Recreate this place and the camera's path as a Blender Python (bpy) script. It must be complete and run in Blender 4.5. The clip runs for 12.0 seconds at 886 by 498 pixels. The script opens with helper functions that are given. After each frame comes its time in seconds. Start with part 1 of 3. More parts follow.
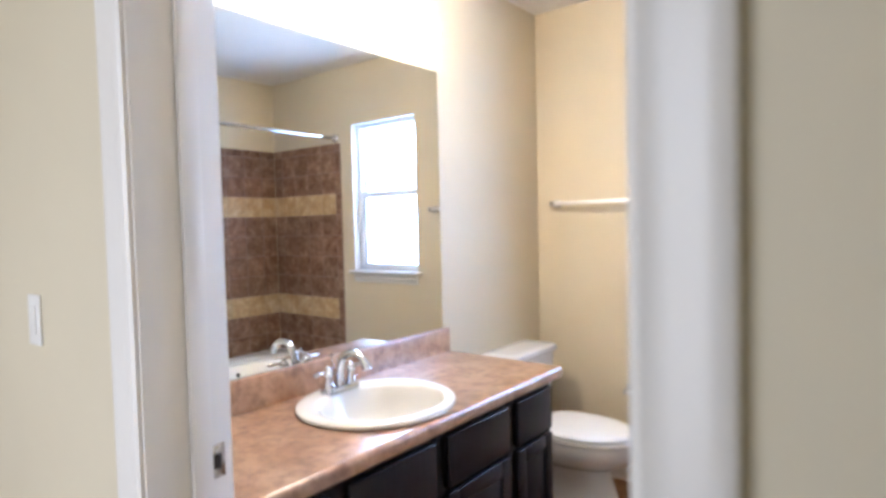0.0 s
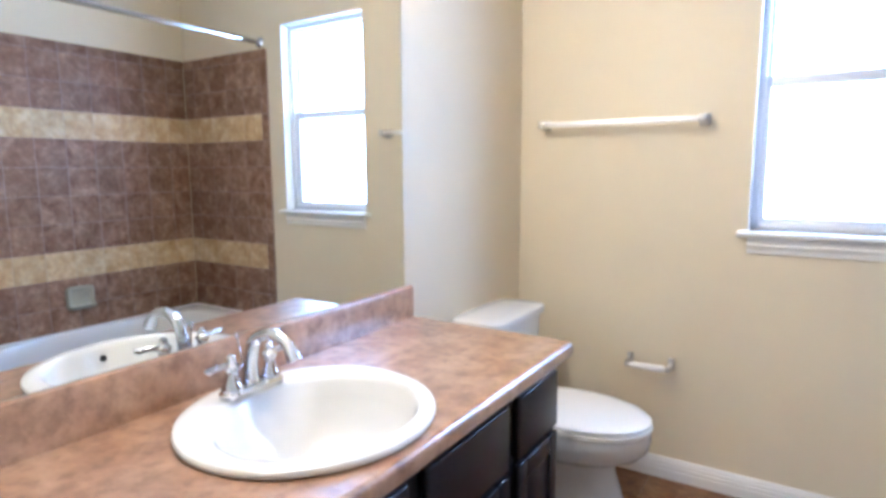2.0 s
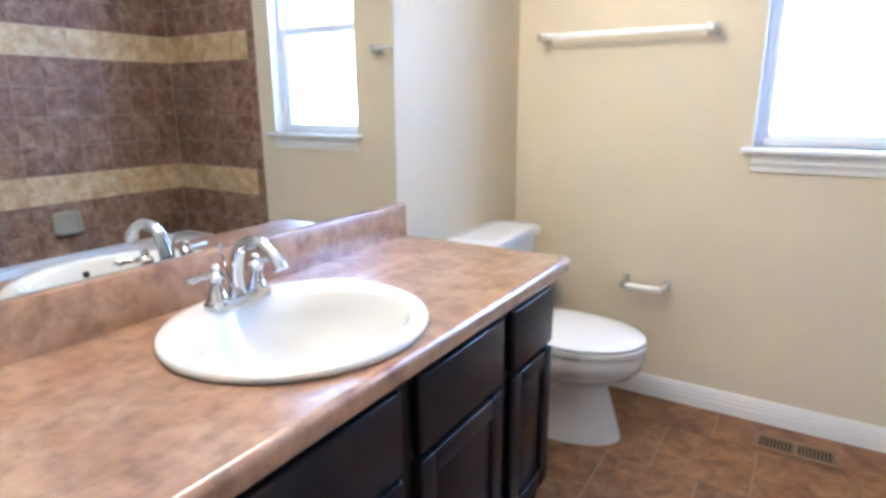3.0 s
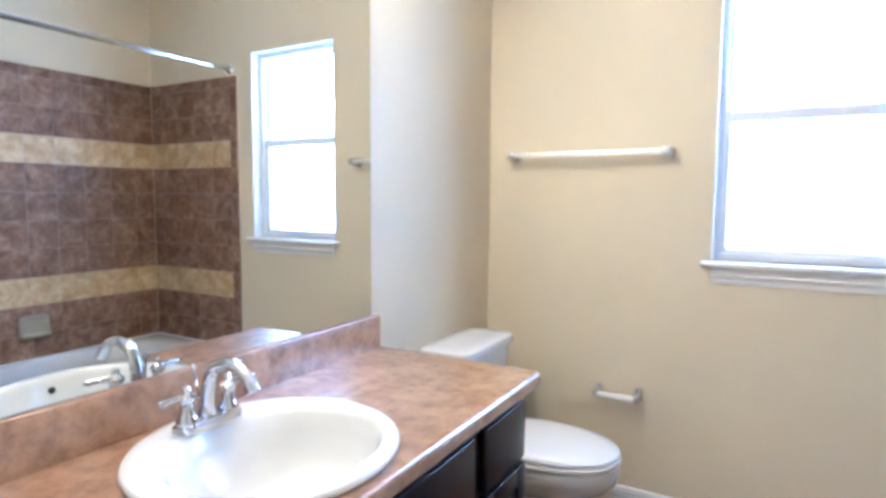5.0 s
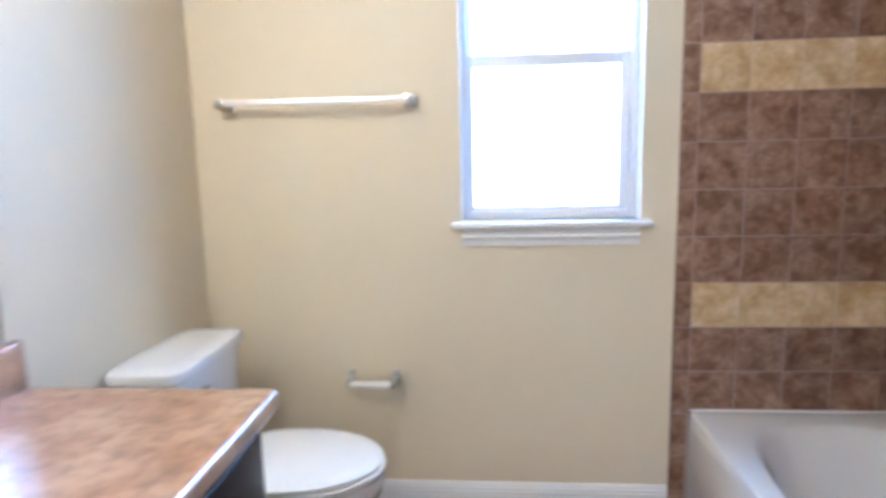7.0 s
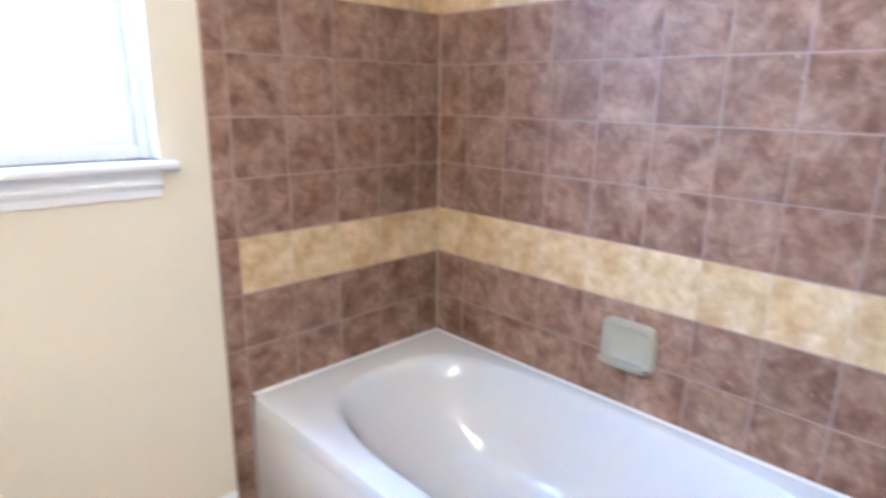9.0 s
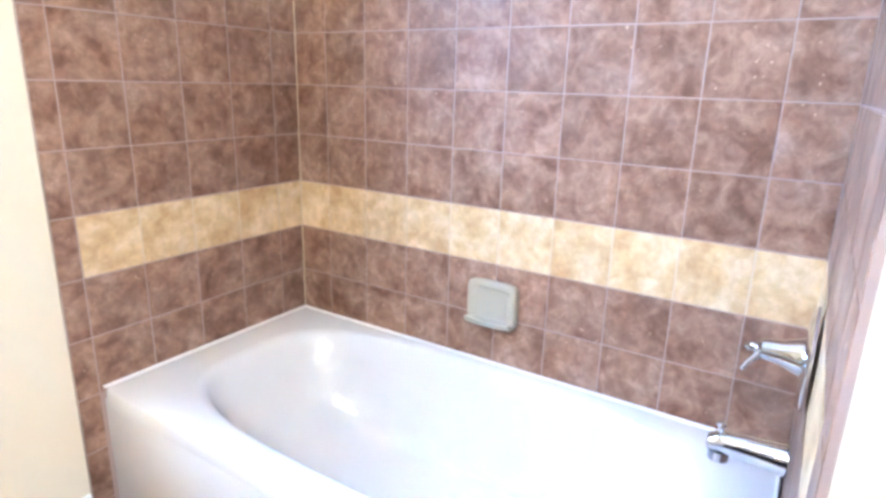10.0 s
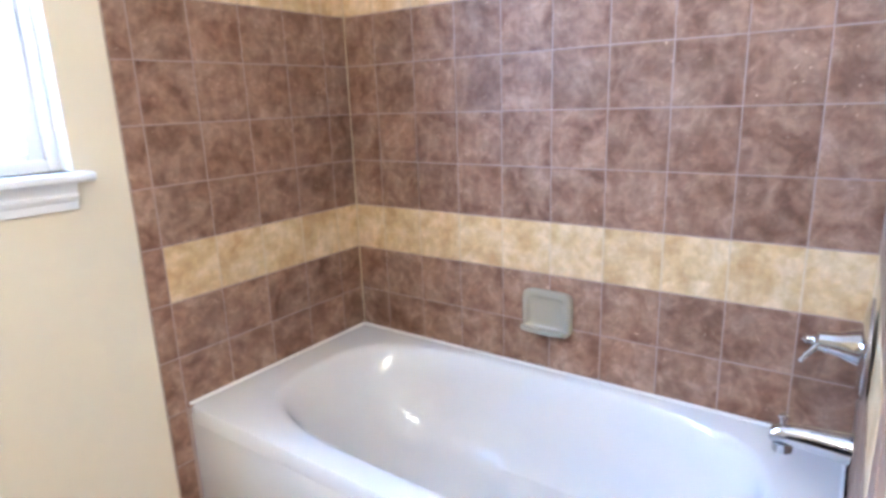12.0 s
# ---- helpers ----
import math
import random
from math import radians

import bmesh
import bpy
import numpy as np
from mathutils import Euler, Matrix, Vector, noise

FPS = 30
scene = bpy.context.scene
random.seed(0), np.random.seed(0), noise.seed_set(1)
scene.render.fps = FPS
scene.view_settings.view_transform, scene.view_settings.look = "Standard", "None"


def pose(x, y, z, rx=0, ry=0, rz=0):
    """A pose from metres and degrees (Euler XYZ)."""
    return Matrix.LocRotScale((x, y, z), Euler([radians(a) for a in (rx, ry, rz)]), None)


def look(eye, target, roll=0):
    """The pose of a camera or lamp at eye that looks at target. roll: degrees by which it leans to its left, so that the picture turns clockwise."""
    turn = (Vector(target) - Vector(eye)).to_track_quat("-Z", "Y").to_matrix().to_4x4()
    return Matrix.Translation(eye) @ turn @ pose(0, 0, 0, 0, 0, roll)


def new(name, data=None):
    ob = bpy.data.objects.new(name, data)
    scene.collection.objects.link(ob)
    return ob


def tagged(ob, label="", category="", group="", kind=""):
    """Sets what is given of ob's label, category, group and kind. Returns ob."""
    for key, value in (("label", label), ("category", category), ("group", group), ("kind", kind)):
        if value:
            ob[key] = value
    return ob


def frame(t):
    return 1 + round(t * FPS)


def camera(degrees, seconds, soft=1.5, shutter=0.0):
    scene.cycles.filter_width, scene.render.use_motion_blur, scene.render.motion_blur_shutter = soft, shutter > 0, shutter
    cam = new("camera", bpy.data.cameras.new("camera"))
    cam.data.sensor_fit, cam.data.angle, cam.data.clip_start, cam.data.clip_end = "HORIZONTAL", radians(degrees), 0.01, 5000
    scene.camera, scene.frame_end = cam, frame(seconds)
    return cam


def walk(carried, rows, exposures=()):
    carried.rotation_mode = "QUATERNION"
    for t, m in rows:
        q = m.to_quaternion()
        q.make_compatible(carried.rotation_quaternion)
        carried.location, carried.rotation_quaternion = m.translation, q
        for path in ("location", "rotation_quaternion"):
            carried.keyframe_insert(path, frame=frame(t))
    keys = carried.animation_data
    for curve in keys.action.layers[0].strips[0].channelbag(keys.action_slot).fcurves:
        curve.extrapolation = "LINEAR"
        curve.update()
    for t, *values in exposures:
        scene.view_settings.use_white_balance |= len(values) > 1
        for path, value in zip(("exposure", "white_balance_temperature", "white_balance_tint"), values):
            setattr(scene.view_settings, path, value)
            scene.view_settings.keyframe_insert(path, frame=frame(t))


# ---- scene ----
PATH = [
    (0, (1.628, -2.958, 1.358), (0.396, -1.385, 1.275), -1.4),
    (0.5, (1.375, -2.830, 1.370), (0.148, -1.252, 1.293), -1.6),
    (1, (1.229, -2.695, 1.367), (0.162, -1.006, 1.260), -1.3),
    (1.5, (1.164, -2.499, 1.327), (0.105, -0.810, 1.172), -0.6),
    (2, (1.131, -2.434, 1.276), (0.068, -0.761, 1.007), -0.3),
    (2.5, (1.091, -2.383, 1.231), (0.071, -0.716, 0.807), -0.4),
    (3, (1.109, -2.391, 1.208), (0.081, -0.745, 0.723), -0.3),
    (3.5, (1.094, -2.401, 1.254), (0.066, -0.741, 0.820), 0.1),
    (3.7, (1.105, -2.393, 1.275), (0.057, -0.732, 0.899), 0.1),
    (5.3, (1.136, -2.438, 1.271), (0.206, -0.673, 1.118), -0.8),
    (5.5, (1.092, -2.469, 1.288), (0.266, -0.661, 1.071), -1.0),
    (6, (1.050, -2.468, 1.296), (0.457, -0.585, 0.972), -1.1),
    (6.5, (1.042, -2.236, 1.251), (0.608, -0.309, 0.934), -1.1),
    (6.7, (1.028, -2.153, 1.252), (0.674, -0.207, 0.953), -1.4),
    (8.3, (0.994, -1.470, 1.242), (1.959, 0.245, 0.889), 0.6),
    (8.5, (1.053, -1.477, 1.252), (2.097, 0.180, 0.845), -0.0),
    (9, (1.028, -1.452, 1.200), (2.387, -0.073, 0.696), 0.9),
    (9.5, (1.039, -1.471, 1.172), (2.588, -0.335, 0.615), 1.8),
    (10, (1.018, -1.472, 1.159), (2.645, -0.445, 0.614), 1.6),
    (10.5, (0.999, -1.457, 1.163), (2.597, -0.375, 0.639), 0.6),
    (11, (0.986, -1.467, 1.179), (2.510, -0.288, 0.644), -1.1),
    (11.5, (0.933, -1.469, 1.162), (2.455, -0.279, 0.643), -1.6),
    (12, (0.918, -1.475, 1.174), (2.488, -0.337, 0.686), -2.0),
]
cam = camera(74.0, 12.0, soft=3.3, shutter=0.5)
walk(cam, [(t, look(eye, target, roll)) for t, eye, target, roll in PATH],
     [(0, 0.88, 5700, 15), (0.6, 1.0, 5050, 18), (1.5, 0.92, 5250, 15), (3.5, 0.98, 5200, 12), (6.5, 0.86, 5100, 11), (8.5, 0.98, 5100, 15), (9, 1.5, 5100, 12), (9.5, 1.85, 5100, 12), (10, 2.05, 5050, 11),
      (10.5, 2.1, 5050, 11), (11, 1.85, 5050, 11), (12, 1.45, 5200, 12)])

# ---- world, light ----
world = bpy.data.worlds.new("sky")
scene.world = world
world.use_nodes = True
_nt = world.node_tree
_sky = _nt.nodes.new("ShaderNodeTexSky")
_sky.sky_type, _sky.sun_disc = "NISHITA", False
_sky.sun_elevation, _sky.sun_rotation = radians(40), radians(170)
_nt.links.new(_sky.outputs[0], _nt.nodes["Background"].inputs[0])
_nt.nodes["Background"].inputs[1].default_value = 0.12


def area_lamp(name, m, sx, sy, watts, colour):
    """A rectangular lamp: stands in for the sky in the window, and fills the hall."""
    data = bpy.data.lights.new(name, "AREA")
    data.shape, data.size, data.size_y, data.energy, data.color = "RECTANGLE", sx, sy, watts, colour
    ob = new(name, data)
    ob.matrix_world = m
    return ob


WINDOW_WATTS, HALL_WATTS, SHADE_GLOW = 20.0, 13.0, 30.0
area_lamp("window_daylight", look((1.229, 0.16, 1.565), (1.229, -2.0, 1.35)), 0.58, 0.98, WINDOW_WATTS, (0.46, 0.66, 1.0))
# added fill: the hall's own light source is unseen
area_lamp("hall_fill", look((0.35, -4.26, 1.3), (0.8, -2.0, 1.2)), 1.15, 1.85, HALL_WATTS, (0.96, 0.95, 0.93))

# ---- materials ----


def material(name):
    mat = bpy.data.materials.new(name)
    mat.use_nodes = True
    nt = mat.node_tree
    return mat, nt, nt.nodes["Principled BSDF"]


def link(nt, a, b):
    nt.links.new(a, b)


def noise_node(nt, scale, detail=4.0, rough=0.55, vec=None, distort=0.0):
    n = nt.nodes.new("ShaderNodeTexNoise")
    n.inputs["Scale"].default_value, n.inputs["Detail"].default_value = scale, detail
    n.inputs["Roughness"].default_value, n.inputs["Distortion"].default_value = rough, distort
    if vec is not None:
        link(nt, vec, n.inputs["Vector"])
    return n


def ramp_node(nt, fac, stops):
    r = nt.nodes.new("ShaderNodeValToRGB")
    els = r.color_ramp.elements
    while len(els) < len(stops):
        els.new(0.5)
    for e, (p, c) in zip(els, stops):
        e.position, e.color = p, (*c, 1)
    link(nt, fac, r.inputs[0])
    return r


def mix_node(nt, fac, a, b, mode="MIX"):
    m = nt.nodes.new("ShaderNodeMix")
    m.data_type, m.blend_type = "RGBA", mode
    for sock, v in ((m.inputs[0], fac), (m.inputs[6], a), (m.inputs[7], b)):
        if hasattr(v, "is_linked"):
            link(nt, v, sock)
        elif isinstance(v, (int, float)):
            sock.default_value = v
        else:
            sock.default_value = (*v, 1)
    return m.outputs[2]


def place_vec(nt, jitter=0.0):
    """World-sized coordinates, shifted from piece to piece."""
    geo = nt.nodes.new("ShaderNodeNewGeometry")
    if not jitter:
        return geo.outputs["Position"]
    info = nt.nodes.new("ShaderNodeObjectInfo")
    mul = nt.nodes.new("ShaderNodeMath")
    mul.operation = "MULTIPLY"
    mul.inputs[1].default_value = jitter
    link(nt, info.outputs["Random"], mul.inputs[0])
    add = nt.nodes.new("ShaderNodeVectorMath")
    link(nt, geo.outputs["Position"], add.inputs[0])
    link(nt, mul.outputs[0], add.inputs[1])
    return add.outputs[0]


def bump(nt, bsdf, height, strength, distance):
    b = nt.nodes.new("ShaderNodeBump")
    b.inputs["Strength"].default_value, b.inputs["Distance"].default_value = strength, distance
    link(nt, height, b.inputs["Height"])
    link(nt, b.outputs[0], bsdf.inputs["Normal"])


def painted(name, colour, rough, vary=0.05, grain=220.0, relief=0.25, depth=0.0006):
    mat, nt, p = material(name)
    v = place_vec(nt)
    big = noise_node(nt, 1.7, 3, 0.5, v)
    dark = tuple(c * (1 - vary) for c in colour)
    lite = tuple(min(1, c * (1 + vary)) for c in colour)
    r = ramp_node(nt, big.outputs[0], [(0.3, dark), (0.7, lite)])
    link(nt, r.outputs[0], p.inputs["Base Color"])
    p.inputs["Roughness"].default_value = rough
    fine = noise_node(nt, grain, 3, 0.6, v)
    bump(nt, p, fine.outputs[0], relief, depth)
    return mat


def plain(name, colour, rough, metal=0.0, scratch=0.0):
    mat, nt, p = material(name)
    p.inputs["Base Color"].default_value = (*colour, 1)
    p.inputs["Metallic"].default_value = metal
    p.inputs["Roughness"].default_value = rough
    if scratch:
        n = noise_node(nt, 60, 4, 0.6, place_vec(nt))
        mr = nt.nodes.new("ShaderNodeMapRange")
        mr.inputs["To Min"].default_value, mr.inputs["To Max"].default_value = max(0, rough - scratch), rough + scratch
        link(nt, n.outputs[0], mr.inputs[0])
        link(nt, mr.outputs[0], p.inputs["Roughness"])
    return mat


def stone(name, stops, rough, scale, jitter, coat=0.0, veins=0.22, relief=0.06, tone_range=0.11, pits=0.0, spec=0.5, swirl=0.15, detail=7):
    """Mottled, cloudy glaze or laminate: clouds, finer blotches over them, and small pale flecks."""
    mat, nt, p = material(name)
    v = place_vec(nt, jitter)
    a = noise_node(nt, scale, detail, 0.60, v, swirl)
    r = ramp_node(nt, a.outputs[0], stops)
    b = noise_node(nt, scale * 3.1, 4, 0.62, v, swirl)
    lo, hi = 1 - veins, 1 + veins
    vr = ramp_node(nt, b.outputs[0], [(0.40, (lo, lo * 0.98, lo * 0.96)), (0.52, (1, 1, 1)), (0.62, (hi, hi, hi * 0.99))])
    col = mix_node(nt, 1.0, r.outputs[0], vr.outputs[0], "MULTIPLY")
    if pits:
        c = noise_node(nt, scale * 6.0, 2, 0.5, v, 0.0)
        lite = ramp_node(nt, c.outputs[0], [(0.70, (0, 0, 0)), (0.78, (pits, pits, pits))])
        col = mix_node(nt, lite.outputs[0], col, tuple(min(1, q * 1.7) for q in stops[-1][1]))
    if jitter:
        info = nt.nodes.new("ShaderNodeObjectInfo")
        lo, hi = 1 - tone_range, 1 + tone_range
        tone = ramp_node(nt, info.outputs["Random"], [(0.0, (lo, lo, lo)), (1.0, (hi, hi, hi))])
        col = mix_node(nt, 1.0, col, tone.outputs[0], "MULTIPLY")
    link(nt, col, p.inputs["Base Color"])
    mr = nt.nodes.new("ShaderNodeMapRange")
    mr.inputs["To Min"].default_value, mr.inputs["To Max"].default_value = rough * 0.8, rough * 1.3
    link(nt, b.outputs[0], mr.inputs[0])
    link(nt, mr.outputs[0], p.inputs["Roughness"])
    p.inputs["Specular IOR Level"].default_value = spec
    p.inputs["Coat Weight"].default_value = coat
    p.inputs["Coat Roughness"].default_value = 0.1
    bump(nt, p, b.outputs[0], relief, 0.0012)
    return mat


WALL = painted("cream_wall_paint", (0.69, 0.60, 0.432), 0.55, 0.03, 160, 0.35, 0.0008)
CEIL = painted("ceiling_paint", (0.78, 0.75, 0.70), 0.8, 0.03, 90, 0.6, 0.0015)
HALL = painted("hall_paint", (0.66, 0.60, 0.45), 0.6, 0.03, 160, 0.35, 0.0008)
TRIM = painted("white_trim_paint", (0.79, 0.77, 0.73), 0.32, 0.03, 50, 0.1, 0.0004)
DOORP = painted("door_paint", (0.72, 0.67, 0.575), 0.38, 0.03, 60, 0.15, 0.0004)
VINYL = plain("white_vinyl", (0.78, 0.79, 0.82), 0.3, 0, 0.08)
BROWN = stone("brown_tile_glaze", [(0.28, (0.140, 0.067, 0.039)), (0.43, (0.214, 0.118, 0.073)), (0.55, (0.280, 0.168, 0.109)), (0.72, (0.385, 0.258, 0.182))],
              0.40, 12.0, 37.0, 0.0, 0.17, 0.05, 0.09, 0.6, 0.22, 0.6, 9)
BEIGE = stone("beige_tile_glaze", [(0.34, (0.45, 0.29, 0.125)), (0.5, (0.575, 0.41, 0.215)), (0.68, (0.70, 0.545, 0.345))], 0.42, 12.0, 41.0, 0.0, 0.10, 0.05, 0.03, 0.0, 0.4, 0.25)
BGROUT = painted("beige_grout", (0.55, 0.44, 0.29), 0.85, 0.12, 300, 0.4, 0.0006)
GROUT = painted("pinkish_grout", (0.34, 0.25, 0.21), 0.85, 0.12, 300, 0.4, 0.0006)
FLOORT = stone("brown_floor_tile", [(0.32, (0.135, 0.057, 0.021)), (0.46, (0.205, 0.092, 0.034)), (0.56, (0.268, 0.128, 0.050)), (0.70, (0.36, 0.192, 0.084))],
               0.34, 11.0, 23.0, 0.0, 0.14, 0.05, 0.08, 0.2, 0.5, 0.5, 5)
FGROUT = painted("floor_joint", (0.34, 0.22, 0.135), 0.8, 0.12, 300, 0.4, 0.0006)


def laminate():
    """Soft brown clouds under a satin film."""
    mat, nt, p = material("brown_laminate")
    v = place_vec(nt)
    big = noise_node(nt, 9.0, 2, 0.5, v)
    base = ramp_node(nt, big.outputs[0], [(0.35, (0.272, 0.140, 0.070)), (0.65, (0.372, 0.220, 0.128))])
    mid = noise_node(nt, 24.0, 5, 0.60, v, 0.15)
    tone = ramp_node(nt, mid.outputs[0], [(0.34, (0.66, 0.62, 0.59)), (0.50, (1, 1, 1)), (0.66, (1.24, 1.28, 1.32))])
    link(nt, mix_node(nt, 1.0, base.outputs[0], tone.outputs[0], "MULTIPLY"), p.inputs["Base Color"])
    p.inputs["Roughness"].default_value = 0.34
    p.inputs["Coat Weight"].default_value = 1.0
    p.inputs["Coat IOR"].default_value = 1.6
    p.inputs["Coat Roughness"].default_value = 0.24
    return mat


LAMI = laminate()
CARPET = painted("hall_carpet", (0.36, 0.29, 0.21), 0.95, 0.1, 500, 0.8, 0.004)
PORC = plain("white_porcelain", (0.68, 0.665, 0.63), 0.13)
ACRY = plain("white_acrylic", (0.66, 0.645, 0.62), 0.07, 0, 0.02)
SEATM = plain("white_seat_plastic", (0.84, 0.82, 0.77), 0.22)
CHROME = plain("chrome", (0.60, 0.61, 0.64), 0.07, 1.0, 0.03)
NICKEL = plain("satin_nickel", (0.56, 0.54, 0.51), 0.28, 1.0, 0.08)
SATIN = plain("bright_satin_metal", (0.92, 0.90, 0.87), 0.42, 0.75, 0.08)
# near-black colour stands in for the shade inside holes and slots
HOLE_SHADE = plain("painted_hole_shade", (0.015, 0.012, 0.010), 0.7)
BRASS = plain("bronze_register", (0.30, 0.19, 0.11), 0.45, 0.4, 0.1)
SILVER = plain("mirror_silver", (0.76, 0.78, 0.77), 0.0, 1.0)
EDGE = plain("glass_edge", (0.42, 0.52, 0.50), 0.15)
SOAPC = plain("grey_ceramic", (0.39, 0.35, 0.26), 0.18, 0, 0.05)
PLATE = plain("white_switch_plastic", (0.82, 0.81, 0.78), 0.3)
ROLL = plain("white_roller_plastic", (0.84, 0.82, 0.78), 0.25)


def espresso():
    mat, nt, p = material("espresso_wood")
    v = place_vec(nt)
    mp = nt.nodes.new("ShaderNodeMapping")
    mp.inputs["Scale"].default_value = (1, 1, 0.08)
    link(nt, v, mp.inputs[0])
    n = noise_node(nt, 90, 5, 0.65, mp.outputs[0], 0.4)
    r = ramp_node(nt, n.outputs[0], [(0.3, (0.004, 0.0035, 0.005)), (0.7, (0.011, 0.0095, 0.013))])
    link(nt, r.outputs[0], p.inputs["Base Color"])
    p.inputs["Roughness"].default_value = 0.30
    p.inputs["Specular IOR Level"].default_value = 0.27
    bump(nt, p, n.outputs[0], 0.1, 0.0004)
    return mat


WOOD = espresso()


def glow(name, colour, strength):
    mat, nt, p = material(name)
    p.inputs["Base Color"].default_value = (0.9, 0.9, 0.88, 1)
    p.inputs["Emission Color"].default_value = (*colour, 1)
    p.inputs["Emission Strength"].default_value = strength
    return mat


SHADE = glow("lit_frosted_glass", (1.0, 0.84, 0.62), SHADE_GLOW)
OUTSIDE = glow("bright_sky", (0.46, 0.66, 1.0), 3.6)


def pane_glass():
    mat, nt, p = material("window_glass")
    p.inputs["Base Color"].default_value = (1, 1, 1, 1)
    p.inputs["Roughness"].default_value = 0.0
    p.inputs["Transmission Weight"].default_value = 1.0
    p.inputs["IOR"].default_value = 1.45
    return mat


GLASS = pane_glass()

# ---- builders ----


def box(bm, x0, x1, y0, y1, z0, z1):
    vs = [bm.verts.new((x, y, z)) for z in (z0, z1) for y in (y0, y1) for x in (x0, x1)]
    for q in ((0, 2, 3, 1), (4, 5, 7, 6), (0, 1, 5, 4), (2, 6, 7, 3), (0, 4, 6, 2), (1, 3, 7, 5)):
        bm.faces.new([vs[i] for i in q])
    return bm


def rounded(x0, x1, y0, y1, z0, z1, r=0.003, seg=2):
    bm = box(bmesh.new(), x0, x1, y0, y1, z0, z1)
    bmesh.ops.bevel(bm, geom=list(bm.edges), offset=r, segments=seg, affect="EDGES", profile=0.5)
    return bm


def merge(bm, other):
    me = bpy.data.meshes.new("tmp")
    other.to_mesh(me)
    other.free()
    bm.from_mesh(me)
    bpy.data.meshes.remove(me)
    return bm


def prism(bm, prof, axis, a, b):
    """Extrudes a closed profile along an axis; the profile gives the two other coordinates in order."""
    def at(p, s):
        return {"x": (s, p[0], p[1]), "y": (p[0], s, p[1]), "z": (p[0], p[1], s)}[axis]
    lo = [bm.verts.new(at(p, a)) for p in prof]
    hi = [bm.verts.new(at(p, b)) for p in prof]
    n = len(prof)
    for i in range(n):
        bm.faces.new((lo[i], lo[(i + 1) % n], hi[(i + 1) % n], hi[i]))
    bm.faces.new(lo), bm.faces.new(hi)
    return bm


def rings(bm, loops, close_start=True, close_end=True):
    """Skins a row of loops of equal length."""
    rows = [[bm.verts.new(p) for p in lp] for lp in loops]
    n = len(rows[0])
    for a, b in zip(rows, rows[1:]):
        for i in range(n):
            bm.faces.new((a[i], a[(i + 1) % n], b[(i + 1) % n], b[i]))
    if close_start:
        bm.faces.new(rows[0])
    if close_end:
        bm.faces.new(rows[-1])
    return bm


def oval(cx, cy, ax, ay, z, n=48, e=2.0):
    out = []
    for i in range(n):
        a = 2 * math.pi * i / n
        c, s = math.cos(a), math.sin(a)
        out.append((cx + ax * math.copysign(abs(c) ** (2 / e), c), cy + ay * math.copysign(abs(s) ** (2 / e), s), z))
    return out


def frame_of(d):
    d = Vector(d).normalized()
    u = d.orthogonal().normalized()
    return u, d.cross(u)


def tube(bm, pts, radii, n=14):
    """A round tube along points with a radius at each."""
    pts = [Vector(p) for p in pts]
    if isinstance(radii, (int, float)):
        radii = [radii] * len(pts)
    u = None
    loops = []
    for i, p in enumerate(pts):
        d = (pts[min(i + 1, len(pts) - 1)] - pts[max(i - 1, 0)]).normalized()
        if u is None:
            u, w = frame_of(d)
        else:
            u = (u - d * u.dot(d)).normalized()
            w = d.cross(u)
        loops.append([p + (u * math.cos(2 * math.pi * k / n) + w * math.sin(2 * math.pi * k / n)) * radii[i] for k in range(n)])
    return rings(bm, loops)


def lathe(bm, origin, axis, prof, n=24):
    """Turns a profile of (distance along, radius) about an axis."""
    o, d = Vector(origin), Vector(axis).normalized()
    u, w = frame_of(d)
    return rings(bm, [[o + d * h + (u * math.cos(2 * math.pi * k / n) + w * math.sin(2 * math.pi * k / n)) * max(r, 1e-4) for k in range(n)] for h, r in prof])


def finish(name, bm, mat, smooth=True):
    bmesh.ops.recalc_face_normals(bm, faces=bm.faces)
    me = bpy.data.meshes.new(name)
    bm.to_mesh(me)
    bm.free()
    me.materials.append(mat)
    if smooth:
        for p in me.polygons:
            p.use_smooth = True
        me.set_sharp_from_angle(angle=radians(35))
    return me


def part(name, bm, mat, parent, label=""):
    ob = new(name, finish(name, bm, mat))
    ob.parent = parent
    if parent.parent is None:
        ob.matrix_parent_inverse = Matrix.Translation(-parent.location)
    return tagged(ob, label) if label else ob


def thing(name, loc, label, category, group="", kind=""):
    ob = new(name)
    ob.empty_display_size = 0.05
    ob.location = loc
    return tagged(ob, label, category, group, kind)


def solid(name, bm, mat, label, category, kind="structure"):
    return tagged(new(name, finish(name, bm, mat)), label, category, "", kind)


# ---- the room in numbers (metres) ----
W, H = 2.433, 2.512            # tub wall at x = W
WX = 0.0                   # mirror wall
SOUTH, HALLF = -2.325, -2.485  # the two faces of the door wall
TUBEND = -1.531              # face of the wall at the tap end, behind its tiles
DOOR_L, DOOR_R, DOOR_H = 0.586, 1.450, 2.04
WIN = (0.921, 1.524, 1.046, 2.092)

